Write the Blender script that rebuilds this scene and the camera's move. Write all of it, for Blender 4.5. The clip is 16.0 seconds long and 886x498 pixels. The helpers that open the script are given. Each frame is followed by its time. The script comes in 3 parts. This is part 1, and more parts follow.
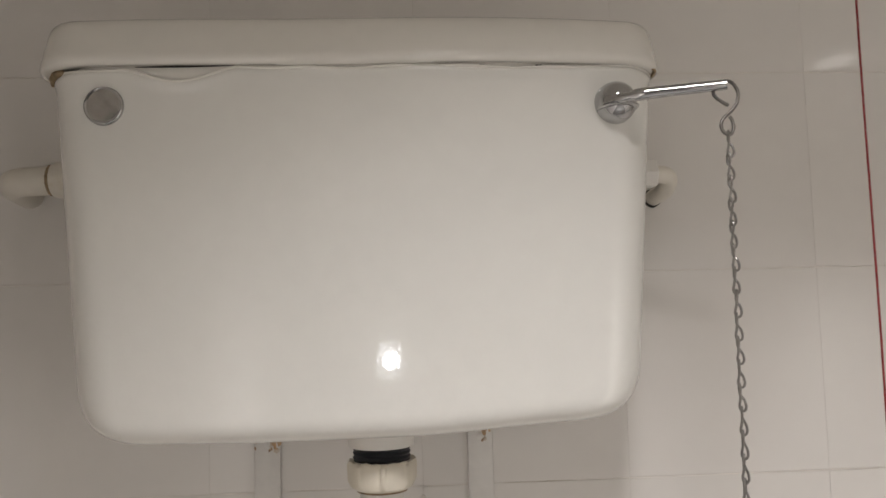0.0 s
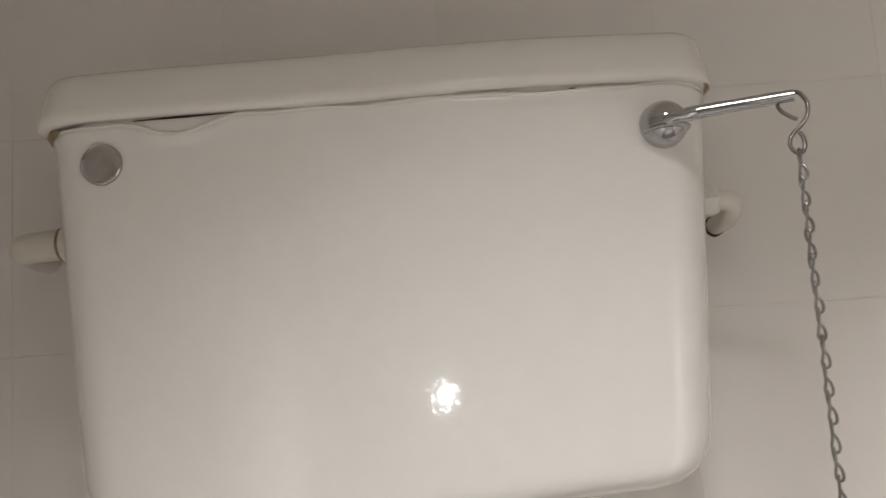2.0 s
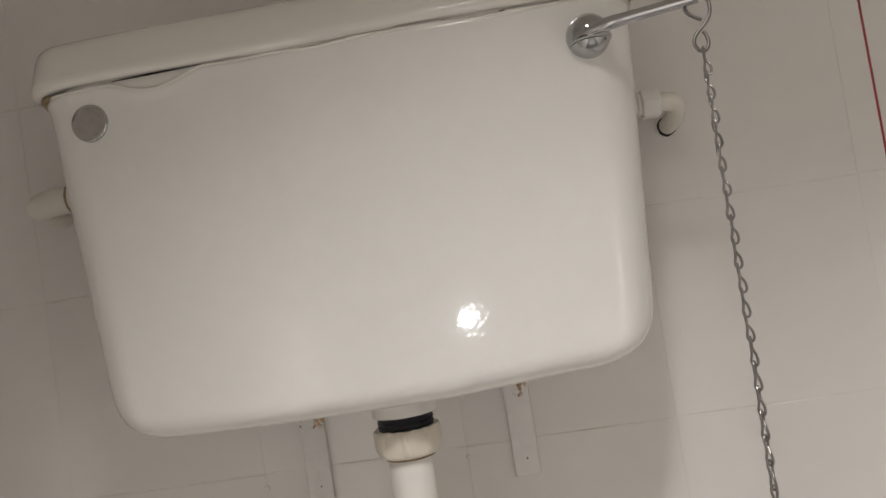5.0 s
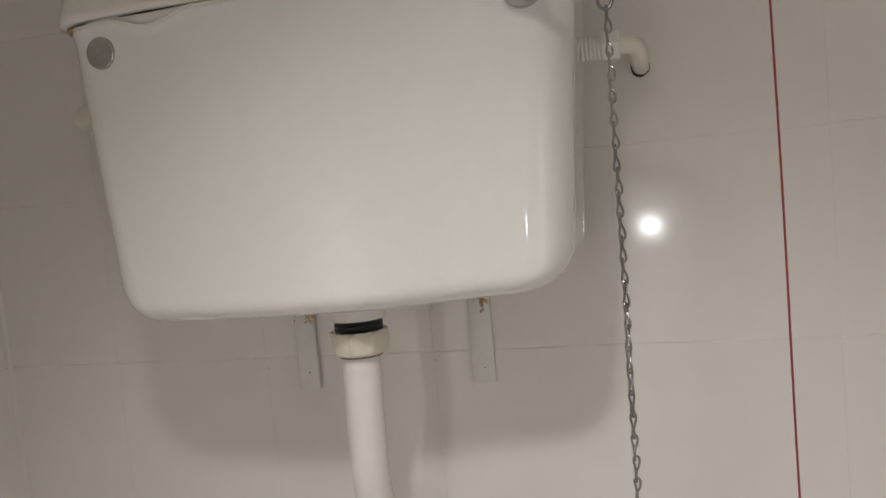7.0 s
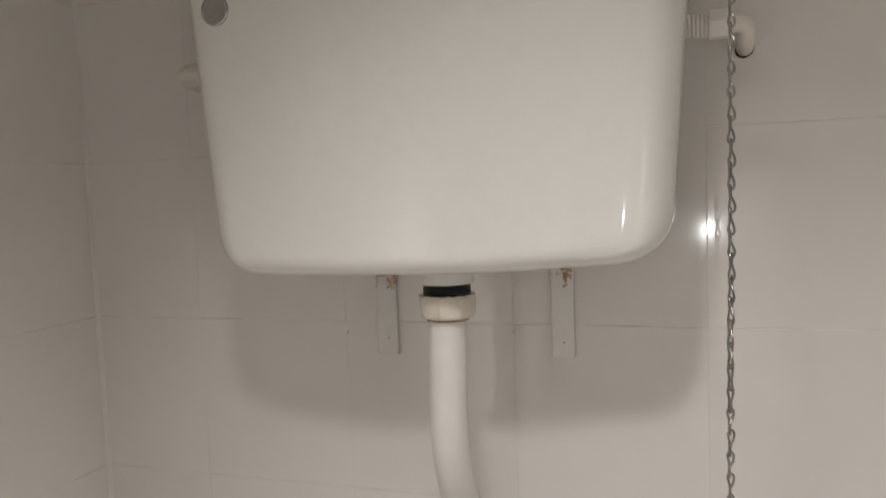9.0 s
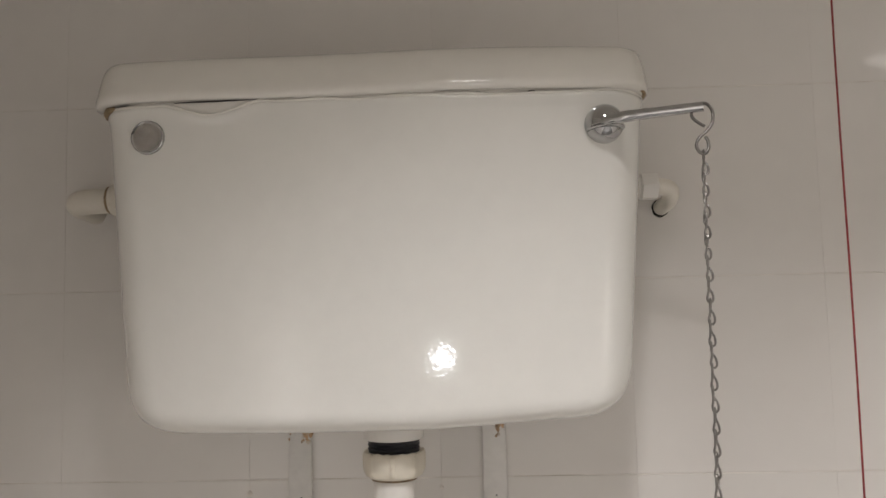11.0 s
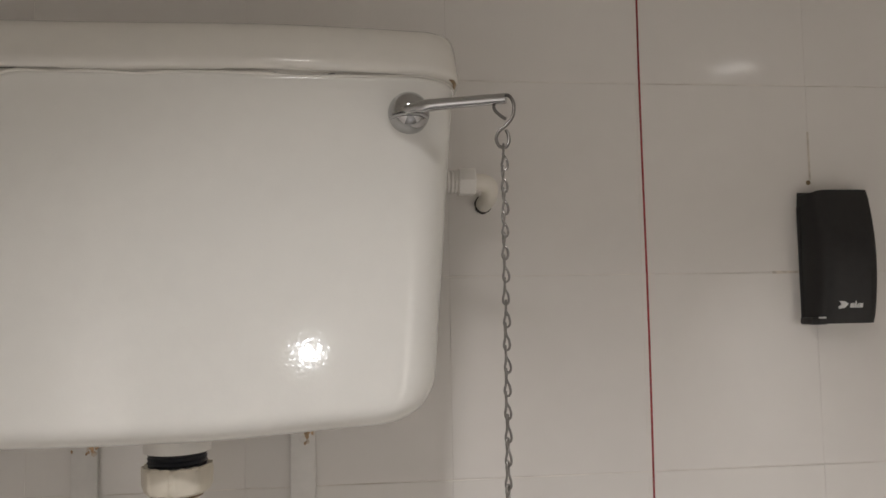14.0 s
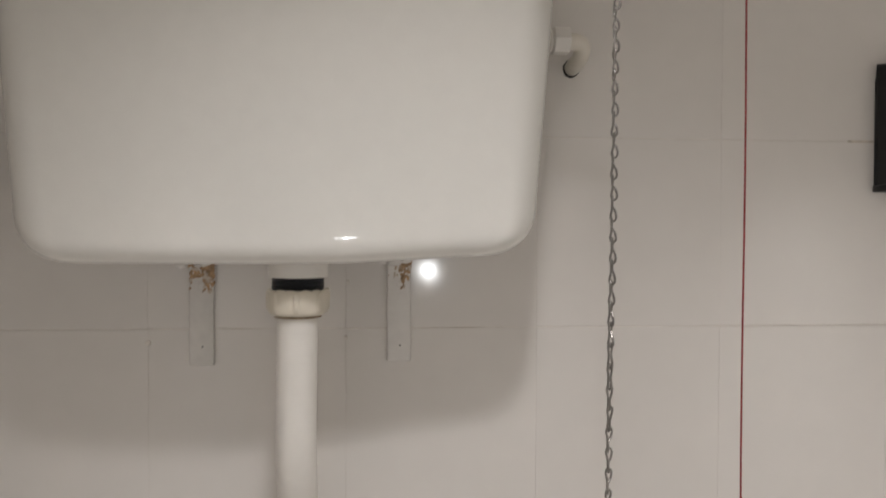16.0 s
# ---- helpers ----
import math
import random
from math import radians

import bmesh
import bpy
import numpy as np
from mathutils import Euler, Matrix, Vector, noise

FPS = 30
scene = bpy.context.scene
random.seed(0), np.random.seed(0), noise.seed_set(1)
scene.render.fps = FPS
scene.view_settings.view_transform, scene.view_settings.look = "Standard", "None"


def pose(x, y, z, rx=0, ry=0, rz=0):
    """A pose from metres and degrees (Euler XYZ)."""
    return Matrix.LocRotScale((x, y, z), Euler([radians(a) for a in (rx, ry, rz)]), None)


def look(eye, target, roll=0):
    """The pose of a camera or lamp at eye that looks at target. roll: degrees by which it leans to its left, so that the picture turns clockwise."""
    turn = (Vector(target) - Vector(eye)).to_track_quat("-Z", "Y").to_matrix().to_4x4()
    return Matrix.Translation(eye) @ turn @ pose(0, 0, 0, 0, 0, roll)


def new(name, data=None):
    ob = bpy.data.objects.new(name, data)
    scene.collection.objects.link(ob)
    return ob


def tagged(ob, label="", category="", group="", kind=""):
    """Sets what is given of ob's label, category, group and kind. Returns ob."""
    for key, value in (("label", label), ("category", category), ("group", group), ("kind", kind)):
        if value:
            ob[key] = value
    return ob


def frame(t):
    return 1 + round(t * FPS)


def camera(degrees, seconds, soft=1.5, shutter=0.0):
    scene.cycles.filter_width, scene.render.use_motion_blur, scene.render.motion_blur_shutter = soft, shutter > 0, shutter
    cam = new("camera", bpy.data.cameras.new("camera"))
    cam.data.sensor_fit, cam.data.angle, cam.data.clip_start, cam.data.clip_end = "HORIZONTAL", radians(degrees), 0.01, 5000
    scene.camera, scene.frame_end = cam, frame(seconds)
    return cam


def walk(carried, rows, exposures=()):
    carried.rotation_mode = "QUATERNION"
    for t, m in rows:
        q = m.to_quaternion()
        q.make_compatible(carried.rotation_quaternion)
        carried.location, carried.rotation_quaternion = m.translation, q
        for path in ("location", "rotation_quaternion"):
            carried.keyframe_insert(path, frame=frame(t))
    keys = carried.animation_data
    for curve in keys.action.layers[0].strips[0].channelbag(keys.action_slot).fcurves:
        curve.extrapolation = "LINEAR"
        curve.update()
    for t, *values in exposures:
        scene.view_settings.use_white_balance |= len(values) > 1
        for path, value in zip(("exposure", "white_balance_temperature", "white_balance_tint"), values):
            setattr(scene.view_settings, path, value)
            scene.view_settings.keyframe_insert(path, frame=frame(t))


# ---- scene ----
cam = camera(60.5, 16.0, 1.5, 0.4)
PATH = [
    (0, (-0.001, 0.061, 1.809), (0.122, 2.051, 1.968), -1.5),
    (0.5, (-0.005, 0.076, 1.82), (0.094, 2.07, 1.939), -1.4),
    (1, (-0.005, 0.088, 1.826), (0.061, 2.082, 1.956), -1.8),
    (1.5, (-0.003, 0.093, 1.824), (-0.043, 2.08, 2.05), -2.8),
    (2, (0.024, 0.122, 1.829), (-0.011, 2.107, 2.071), -4.0),
    (2.5, (0.068, 0.107, 1.828), (-0.081, 2.093, 2.012), -4.4),
    (3, (0.09, 0.062, 1.816), (-0.282, 2.023, 1.947), -4.9),
    (3.5, (0.122, 0.075, 1.814), (-0.309, 2.026, 1.916), -5.0),
    (3.7, (0.083, 0.065, 1.785), (-0.244, 2.032, 1.95), -5.5),
    (5.8, (0.084, 0.067, 1.818), (-0.066, 2.061, 1.791), -9.2),
    (6, (0.1351, 0.0536, 1.815), (-0.1293, 2.0354, 1.767), -7.82),
    (6.5, (0.259, 0.0428, 1.7857), (-0.1198, 2.0015, 1.6451), -6.38),
    (7, (0.2503, 0.0247, 1.8114), (-0.2693, 1.9503, 1.6635), -5.37),
    (7.5, (0.3006, 0.0513, 1.7718), (-0.2122, 1.9771, 1.6022), -4.58),
    (8, (0.3341, 0.0519, 1.7094), (-0.1542, 1.9844, 1.5439), -3.51),
    (8.5, (0.308, -0.016, 1.734), (-0.495, 1.813, 1.631), -1.8),
    (9, (0.2087, 0.0023, 1.7897), (-0.4215, 1.8941, 1.6354), -2.24),
    (9.5, (0.137, 0.015, 1.815), (-0.248, 1.977, 1.829), -3.0),
    (9.7, (0.112, 0.001, 1.815), (-0.197, 1.976, 1.895), -3.2),
    (11.8, (0.055, 0.004, 1.811), (0.011, 1.995, 1.99), -0.7),
    (12, (0.059, 0.01, 1.809), (0.011, 2.001, 1.995), -0.6),
    (12.5, (0.078, 0.019, 1.809), (0.038, 2.011, 1.984), -0.6),
    (13, (0.076, 0.057, 1.799), (0.103, 2.052, 1.937), -0.7),
    (13.5, (0.109, 0.051, 1.813), (0.269, 2.038, 1.972), -0.7),
    (14, (0.131, 0.044, 1.817), (0.349, 2.027, 1.956), -1.0),
    (14.5, (0.117, 0.018, 1.815), (0.335, 2.004, 1.919), -1.1),
    (15, (0.109, 0.013, 1.807), (0.317, 2.001, 1.892), -1.3),
    (15.5, (0.083, 0.008, 1.774), (0.263, 2.0, 1.811), -1.0),
    (16, (0.06, 0.008, 1.741), (0.213, 2.002, 1.699), 0.2),
]
walk(cam, [(t, look(eye, target, roll)) for t, eye, target, roll in PATH],
     exposures=[(0.0, 0.15), (1.5, 0.14), (2.0, 0.16), (2.5, 0.10), (3.5, 0.18), (6.0, -0.01), (8.0, -0.03), (9.0, -0.01), (9.7, -0.01), (11.8, 0.19), (13.0, 0.10), (13.6, -0.03), (14.6, -0.06), (16.0, -0.04)])


# ---------------------------------------------------------------- light
SKY = bpy.data.worlds.new("world")
scene.world = SKY
SKY.use_nodes = True
SKY.node_tree.nodes["Background"].inputs[0].default_value = (0.05, 0.048, 0.045, 1)
SKY.node_tree.nodes["Background"].inputs[1].default_value = 0.3

CEILING, FLOOR = 2.32, 0.0
WEST, EAST, NORTH, SOUTH = -0.540, 1.62, 0.80, -2.40     # inner faces of the room
# the pair at y -1.20 is added, unseen, to supply bounced fill light
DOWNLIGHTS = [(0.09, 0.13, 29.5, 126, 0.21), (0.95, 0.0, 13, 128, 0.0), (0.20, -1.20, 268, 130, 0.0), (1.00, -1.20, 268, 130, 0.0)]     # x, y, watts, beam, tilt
WARM = (1.0, 0.972, 0.978)


def spot(name, place, watts, size, blend, radius, colour, aim=None):
    data = bpy.data.lights.new(name, "SPOT")
    data.energy, data.color, data.shadow_soft_size = watts, colour, radius
    data.spot_size, data.spot_blend = radians(size), blend
    ob = new(name, data)
    ob.matrix_world = look(place, aim) if aim else pose(*place)
    return ob


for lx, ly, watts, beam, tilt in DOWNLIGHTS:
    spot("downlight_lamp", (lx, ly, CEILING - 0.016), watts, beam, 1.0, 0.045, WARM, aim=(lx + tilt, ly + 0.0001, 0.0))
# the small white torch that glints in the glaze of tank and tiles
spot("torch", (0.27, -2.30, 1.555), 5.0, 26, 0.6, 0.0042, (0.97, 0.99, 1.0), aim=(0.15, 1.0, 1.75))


# ---------------------------------------------------------------- materials
def material(name, colour, rough=0.5, metal=0.0, vary=0.06, scale=40.0, bump=0.0, bump_scale=200.0,
             coat=0.0, per_object=0.0, stain=None, stain_scale=12.0, stain_from=0.55, stain_to=0.75, wave=0.0, gloss=0.5):
    """A surface with colour variation at two scales, fine relief and, if given, blotchy stains."""
    m = bpy.data.materials.new(name)
    m.use_nodes = True
    nt = m.node_tree
    n, link = nt.nodes, nt.links
    p = n["Principled BSDF"]
    p.inputs["Roughness"].default_value = rough
    p.inputs["Metallic"].default_value = metal
    p.inputs["Specular IOR Level"].default_value = gloss
    p.inputs["Coat Weight"].default_value = coat
    p.inputs["Coat Roughness"].default_value = 0.04
    co = n.new("ShaderNodeNewGeometry").outputs["Position"]

    def grain(s, detail=3.0):
        t = n.new("ShaderNodeTexNoise")
        t.inputs["Scale"].default_value, t.inputs["Detail"].default_value = s, detail
        link.new(co, t.inputs["Vector"])
        return t.outputs["Fac"]

    def mix(fac, a, b, kind="MIX"):
        x = n.new("ShaderNodeMix")
        x.data_type, x.blend_type = "RGBA", kind
        for sock, value in ((x.inputs[0], fac), (x.inputs[6], a), (x.inputs[7], b)):
            if isinstance(value, (tuple, float, int)):
                sock.default_value = value
            else:
                link.new(value, sock)
        return x.outputs[2]

    def ramp(fac, lo, hi):
        r = n.new("ShaderNodeMapRange")
        r.inputs["From Min"].default_value, r.inputs["From Max"].default_value = lo, hi
        link.new(fac, r.inputs["Value"])
        return r.outputs["Result"]

    dark = tuple(c * (1 - vary) for c in colour) + (1,)
    light = tuple(min(1, c * (1 + vary)) for c in colour) + (1,)
    col = mix(ramp(grain(scale), 0.3, 0.7), dark, light)
    col = mix(ramp(grain(scale * 0.12, 2.0), 0.35, 0.65), col, mix(0.5, col, dark))
    if per_object:
        rnd = n.new("ShaderNodeObjectInfo").outputs["Random"]
        hsv = n.new("ShaderNodeHueSaturation")
        link.new(ramp(rnd, -1.0, 2.0), hsv.inputs["Fac"])
        hsv.inputs["Value"].default_value = 1 - per_object
        link.new(col, hsv.inputs["Color"])
        col = hsv.outputs["Color"]
    if stain:
        col = mix(ramp(grain(stain_scale, 5.0), stain_from, stain_to), col, tuple(stain) + (1,))
    link.new(col, p.inputs["Base Color"])
    rr = n.new("ShaderNodeMapRange")
    rr.inputs["To Min"].default_value, rr.inputs["To Max"].default_value = rough * 0.8, min(1, rough * 1.25)
    link.new(grain(scale * 0.7), rr.inputs["Value"])
    link.new(rr.outputs["Result"], p.inputs["Roughness"])
    normal = None
    for strength, s, dist in ((wave, 9.0, 0.004), (bump, bump_scale, 0.0006)):
        if strength:
            b = n.new("ShaderNodeBump")
            b.inputs["Strength"].default_value, b.inputs["Distance"].default_value = strength, dist
            link.new(grain(s, 2.0), b.inputs["Height"])
            if normal:
                link.new(normal, b.inputs["Normal"])
            normal = b.outputs["Normal"]
    if normal:
        link.new(normal, p.inputs["Normal"])
    return m


CERAMIC = material("white_glazed_ceramic", (0.80, 0.783, 0.735), 0.07, vary=0.015, scale=60, coat=0.6, wave=0.05, bump=0.085, bump_scale=230)
LID_CERAMIC = material("white_glazed_lid", (0.79, 0.76, 0.70), 0.09, vary=0.02, scale=60, coat=0.6, wave=0.06, bump=0.08, bump_scale=230)
GRIME = material("brown_grime", (0.28, 0.20, 0.115), 0.8, vary=0.4, scale=150, bump=0.6, bump_scale=500)
TILE = material("white_glazed_tile", (0.785, 0.75, 0.708), 0.09, vary=0.015, scale=30, coat=0.3, per_object=0.05, wave=0.05)
SEALANT = material("white_sealant", (0.68, 0.645, 0.605), 0.16, vary=0.03, scale=40, wave=0.12)
GROUT = material("grey_beige_grout", (0.74, 0.695, 0.64), 0.8, vary=0.12, scale=60, bump=0.5, bump_scale=900, stain=(0.34, 0.27, 0.19), stain_scale=11, stain_from=0.57, stain_to=0.80)
PLASTER = material("white_paint", (0.74, 0.71, 0.66), 0.7, vary=0.03, scale=20, bump=0.2)
# greys of unseen east wall, south wall and floor, set for bounce and reflections
BOUNCE_PALE = material("pale_grey_bounce_tone", (0.63, 0.605, 0.565), 0.7, vary=0.03, scale=20, bump=0.2)
BOUNCE_GREY = material("mid_grey_bounce_tone", (0.24, 0.235, 0.228), 0.7, vary=0.05, scale=20, bump=0.2)
FLOORING = material("grey_floor_vinyl", (0.13, 0.124, 0.115), 0.45, vary=0.15, scale=80)
CHROME = material("chrome", (0.47, 0.47, 0.47), 0.03, 1.0, vary=0.02, scale=80)
BRUSHED = material("satin_chrome", (0.46, 0.445, 0.43), 0.22, 1.0, vary=0.12, scale=160)
STEEL = material("galvanised_steel", (0.27, 0.255, 0.238), 0.40, 1.0, vary=0.18, scale=250)
CREAM = material("aged_cream_plastic", (0.70, 0.645, 0.54), 0.42, vary=0.05, scale=70, bump=0.1, stain=(0.46, 0.36, 0.23), stain_scale=45, stain_from=0.60, stain_to=0.85)
OLD_PLASTIC = material("old_cream_plastic", (0.74, 0.695, 0.61), 0.40, vary=0.04, scale=70, bump=0.1, stain=(0.55, 0.46, 0.33), stain_scale=45, stain_from=0.64, stain_to=0.9)
PLASTIC = material("white_plastic", (0.77, 0.74, 0.69), 0.33, vary=0.03, scale=60)
RUBBER = material("black_rubber", (0.012, 0.014, 0.018), 0.45, vary=0.2, scale=200)
PAINTED = material("white_painted_iron", (0.77, 0.745, 0.71), 0.5, vary=0.05, scale=90, bump=0.4, bump_scale=260)
RUST = material("flaking_rust", (0.46, 0.31, 0.185), 0.85, vary=0.5, scale=220, bump=1.0, bump_scale=380, stain=(0.66, 0.60, 0.52), stain_scale=130, stain_from=0.52, stain_to=0.60)
BLACK = material("black_satin_plastic", (0.021, 0.020, 0.0195), 0.40, vary=0.12, scale=100, bump=0.15, bump_scale=700, gloss=0.3)
PRINT = material("pale_grey_print", (0.70, 0.70, 0.69), 0.5, vary=0.03)
CORD = material("red_cord", (0.25, 0.03, 0.028), 0.7, vary=0.25, scale=400, bump=0.5, bump_scale=1500)
STAIN = material("stained_grout", (0.66, 0.595, 0.515), 0.85, vary=0.3, scale=120, stain=(0.62, 0.56, 0.49), stain_scale=90)
DARK = material("dark_hole", (0.03, 0.026, 0.022), 0.9, vary=0.2)


def lens(strength):
    m = bpy.data.materials.new("lamp_lens")
    m.use_nodes = True
    m.node_tree.nodes["Principled BSDF"].inputs["Emission Color"].default_value = (1.0, 0.95, 0.90, 1)
    m.node_tree.nodes["Principled BSDF"].inputs["Emission Strength"].default_value = strength
    return m


GLOW, FILL_FAINT = lens(3.0), lens(0.3)


# ---------------------------------------------------------------- mesh helpers
def mesh_of(name, bm, mat, smooth=True, angle=40):
    bmesh.ops.recalc_face_normals(bm, faces=bm.faces)
    me = bpy.data.meshes.new(name)
    for e in bm.edges:
        if len(e.link_faces) == 2 and e.calc_face_angle(0) > radians(angle):
            e.smooth = False
    for f in bm.faces:
        f.smooth = smooth
    bm.to_mesh(me)
    bm.free()
    me.materials.append(mat)
    return me


def part(name, bm, mat, parent=None, label="", smooth=True, angle=40):
    ob = new(name, mesh_of(name, bm, mat, smooth, angle))
    if parent:
        ob.parent = parent
    if label:
        ob["label"] = label
    return ob


def thing(name, label, category, group="", kind="", place=(0, 0, 0)):
    ob = new(name)
    ob.location = place
    return tagged(ob, label, category, group, kind)


def skin(bm, rings, close=True, start=False, end=False):
    """Joins rings of equal count into a tube."""
    vs = [[bm.verts.new(p) for p in ring] for ring in rings]
    for a, b in zip(vs, vs[1:]):
        k = len(a)
        for i in range(k if close else k - 1):
            j = (i + 1) % k
            bm.faces.new((a[i], a[j], b[j], b[i]))
    if start:
        bm.faces.new(vs[0][::-1])
    if end:
        bm.faces.new(vs[-1])
    return vs


def tube(points, radius, sides=14, closed=False, bm=None):
    """A round bar along points; radius may be a list."""
    bm = bm or bmesh.new()
    pts = [Vector(p) for p in points]
    n = len(pts)
    rad = radius if isinstance(radius, (list, tuple)) else [radius] * n
    up, rings = None, []
    for i, p in enumerate(pts):
        a = pts[(i - 1) % n] if closed or i else p
        b = pts[(i + 1) % n] if closed or i < n - 1 else p
        d = (b - a).normalized()
        if up is None:
            up = d.orthogonal().normalized()
        up = (up - d * up.dot(d)).normalized()
        side = d.cross(up)
        rings.append([p + (up * math.cos(t) + side * math.sin(t)) * rad[i] for t in (2 * math.pi * k / sides for k in range(sides))])
    if closed:
        rings.append(rings[0])
        skin(bm, rings)
        bmesh.ops.remove_doubles(bm, verts=bm.verts, dist=1e-6)
    else:
        skin(bm, rings, start=True, end=True)
    return bm


def turned(profile, axis="z", sides=40, origin=(0, 0, 0), wobble=None):
    """A lathe: profile of (radius, height) along an axis."""
    bm = bmesh.new()
    o = Vector(origin)
    rings = []
    for r, h in profile:
        ring = []
        for k in range(sides):
            t = 2 * math.pi * k / sides
            rr = r * (wobble(t, h) if wobble else 1)
            u, v = rr * math.cos(t), rr * math.sin(t)
            ring.append(o + Vector({"z": (u, v, h), "y": (u, h, v), "x": (h, u, v)}[axis]))
        rings.append(ring)
    skin(bm, rings, start=True, end=True)
    return bm


def box(x0, x1, y0, y1, z0, z1, bevel=0.0, segments=2):
    bm = bmesh.new()
    bmesh.ops.create_cube(bm, size=1)
    for v in bm.verts:
        v.co = Vector(((x0 + x1) / 2 + v.co.x * (x1 - x0), (y0 + y1) / 2 + v.co.y * (y1 - y0), (z0 + z1) / 2 + v.co.z * (z1 - z0)))
    if bevel:
        bmesh.ops.bevel(bm, geom=list(bm.edges), offset=bevel, segments=segments, profile=0.5, affect="EDGES")
    return bm


def bend(points, radius, steps=8):
    """Rounds the corners of a polyline."""
    pts = [Vector(p) for p in points]
    out = [pts[0]]
    for a, b, c in zip(pts, pts[1:], pts[2:]):
        p = b + (a - b).normalized() * min(radius, (a - b).length * 0.49)
        q = b + (c - b).normalized() * min(radius, (c - b).length * 0.49)
        for k in range(steps + 1):
            t = k / steps
            out.append(p.lerp(b, t).lerp(b.lerp(q, t), t))
    out.append(pts[-1])
    return out


def smoothstep(a, b, x):
    t = max(0.0, min(1.0, (x - a) / (b - a)))
    return t * t * (3 - 2 * t)


# ---------------------------------------------------------------- room shell
def slab(name, x0, x1, y0, y1, z0, z1, mat, label, category):
    return tagged(part(name, box(x0, x1, y0, y1, z0, z1), mat, smooth=False), label, category, kind="structure")


T = 0.12
north = slab("wall_north", WEST - T, EAST + T, NORTH + 0.0005, NORTH + T, FLOOR, CEILING, GROUT, "wall faced with white glazed square tiles and grey-beige grout", "wall")
west = slab("wall_west", WEST - T, WEST - 0.0005, SOUTH, NORTH + 0.0009, FLOOR, CEILING, GROUT, "side wall faced with white glazed square tiles", "wall")
# east and south walls are unseen, added to close the room for bounced light
slab("wall_east", EAST, EAST + T, SOUTH, NORTH + 0.0009, FLOOR, CEILING, BOUNCE_PALE, "unseen closing side wall, pale grey tone set for bounce", "wall")
slab("wall_south", WEST - T, EAST + T, SOUTH - T, SOUTH, FLOOR, CEILING, BOUNCE_GREY, "unseen closing wall, mid grey tone set for bounce", "wall")
slab("floor", WEST - T, EAST + T, SOUTH - T, NORTH + T, FLOOR - 0.1, FLOOR, FLOORING, "grey vinyl floor, out of view", "floor")
slab("ceiling", WEST - T, EAST + T, SOUTH - T, NORTH + T, CEILING, CEILING + 0.1, PLASTER, "plain white painted ceiling", "ceiling")

# the added rear fill pair gets fixtures too, with fainter lenses
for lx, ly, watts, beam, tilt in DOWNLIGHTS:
    fixture = thing("ceiling_downlight", "round white recessed ceiling downlight, out of view", "lamp", "ceiling downlights", place=(lx, ly, CEILING))
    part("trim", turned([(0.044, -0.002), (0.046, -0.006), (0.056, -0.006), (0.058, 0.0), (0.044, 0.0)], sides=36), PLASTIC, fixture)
    part("lens", turned([(0.0005, -0.004), (0.044, -0.004), (0.044, 0.0), (0.0005, 0.0)], sides=36), GLOW if ly > -1 else FILL_FAINT, fixture, "glowing round lens")


# ---------------------------------------------------------------- cistern
def plan(xl, xr, yf, yb, rf, rb, bulge, n=34, skew=0.0):
    """The outline of a tank seen from above: a rectangle with rounded corners and a slightly bowed front."""
    pts = []

    def line(a, b, k):
        for i in range(k):
            t = i / k
            pts.append([a[0] + (b[0] - a[0]) * t, a[1] + (b[1] - a[1]) * t])

    def arc(cx, cy, r, a0, a1, k):
        for i in range(k):
            t = radians(a0 + (a1 - a0) * i / k)
            pts.append([cx + r * math.cos(t), cy + r * math.sin(t)])

    line((xl + rf, yf), (xr - rf, yf), n * 3)
    arc(xr - rf, yf + rf, rf, -90, 0, 10)
    line((xr, yf + rf), (xr, yb - rb), 8)
    arc(xr - rb, yb - rb, rb, 0, 90, 6)
    line((xr - rb, yb), (xl + rb, yb), 16)
    arc(xl + rb, yb - rb, rb, 90, 180, 6)
    line((xl, yb - rb), (xl, yf + rf), 8)
    arc(xl + rf, yf + rf, rf, 180, 270, 10)
    mid, half = (xl + xr) / 2, (xr - xl) / 2
    for p in pts:
        front = max(0.0, 1 - (p[1] - yf) / 0.06)
        u = max(-1.0, min(1.0, (p[0] - mid) / half))
        p[1] -= bulge * front * (1 - u * u) * (1 - skew * u)
    return pts


BOTTOM, RIM = 1.7150, 1.9938
cistern = thing("toilet_cistern", "white glazed ceramic high-level toilet cistern with a slightly ill-fitting lid", "cistern", place=(-0.0245, 0.795, BOTTOM))


def local(bm, parent):
    bmesh.ops.translate(bm, verts=bm.verts, vec=-parent.location)
    return bm


def notch(x):
    u = (x + 0.1585) / 0.0425
    return 0.0092 * (math.cos(math.pi * u / 2) ** 1.35 if abs(u) < 1 else 0)


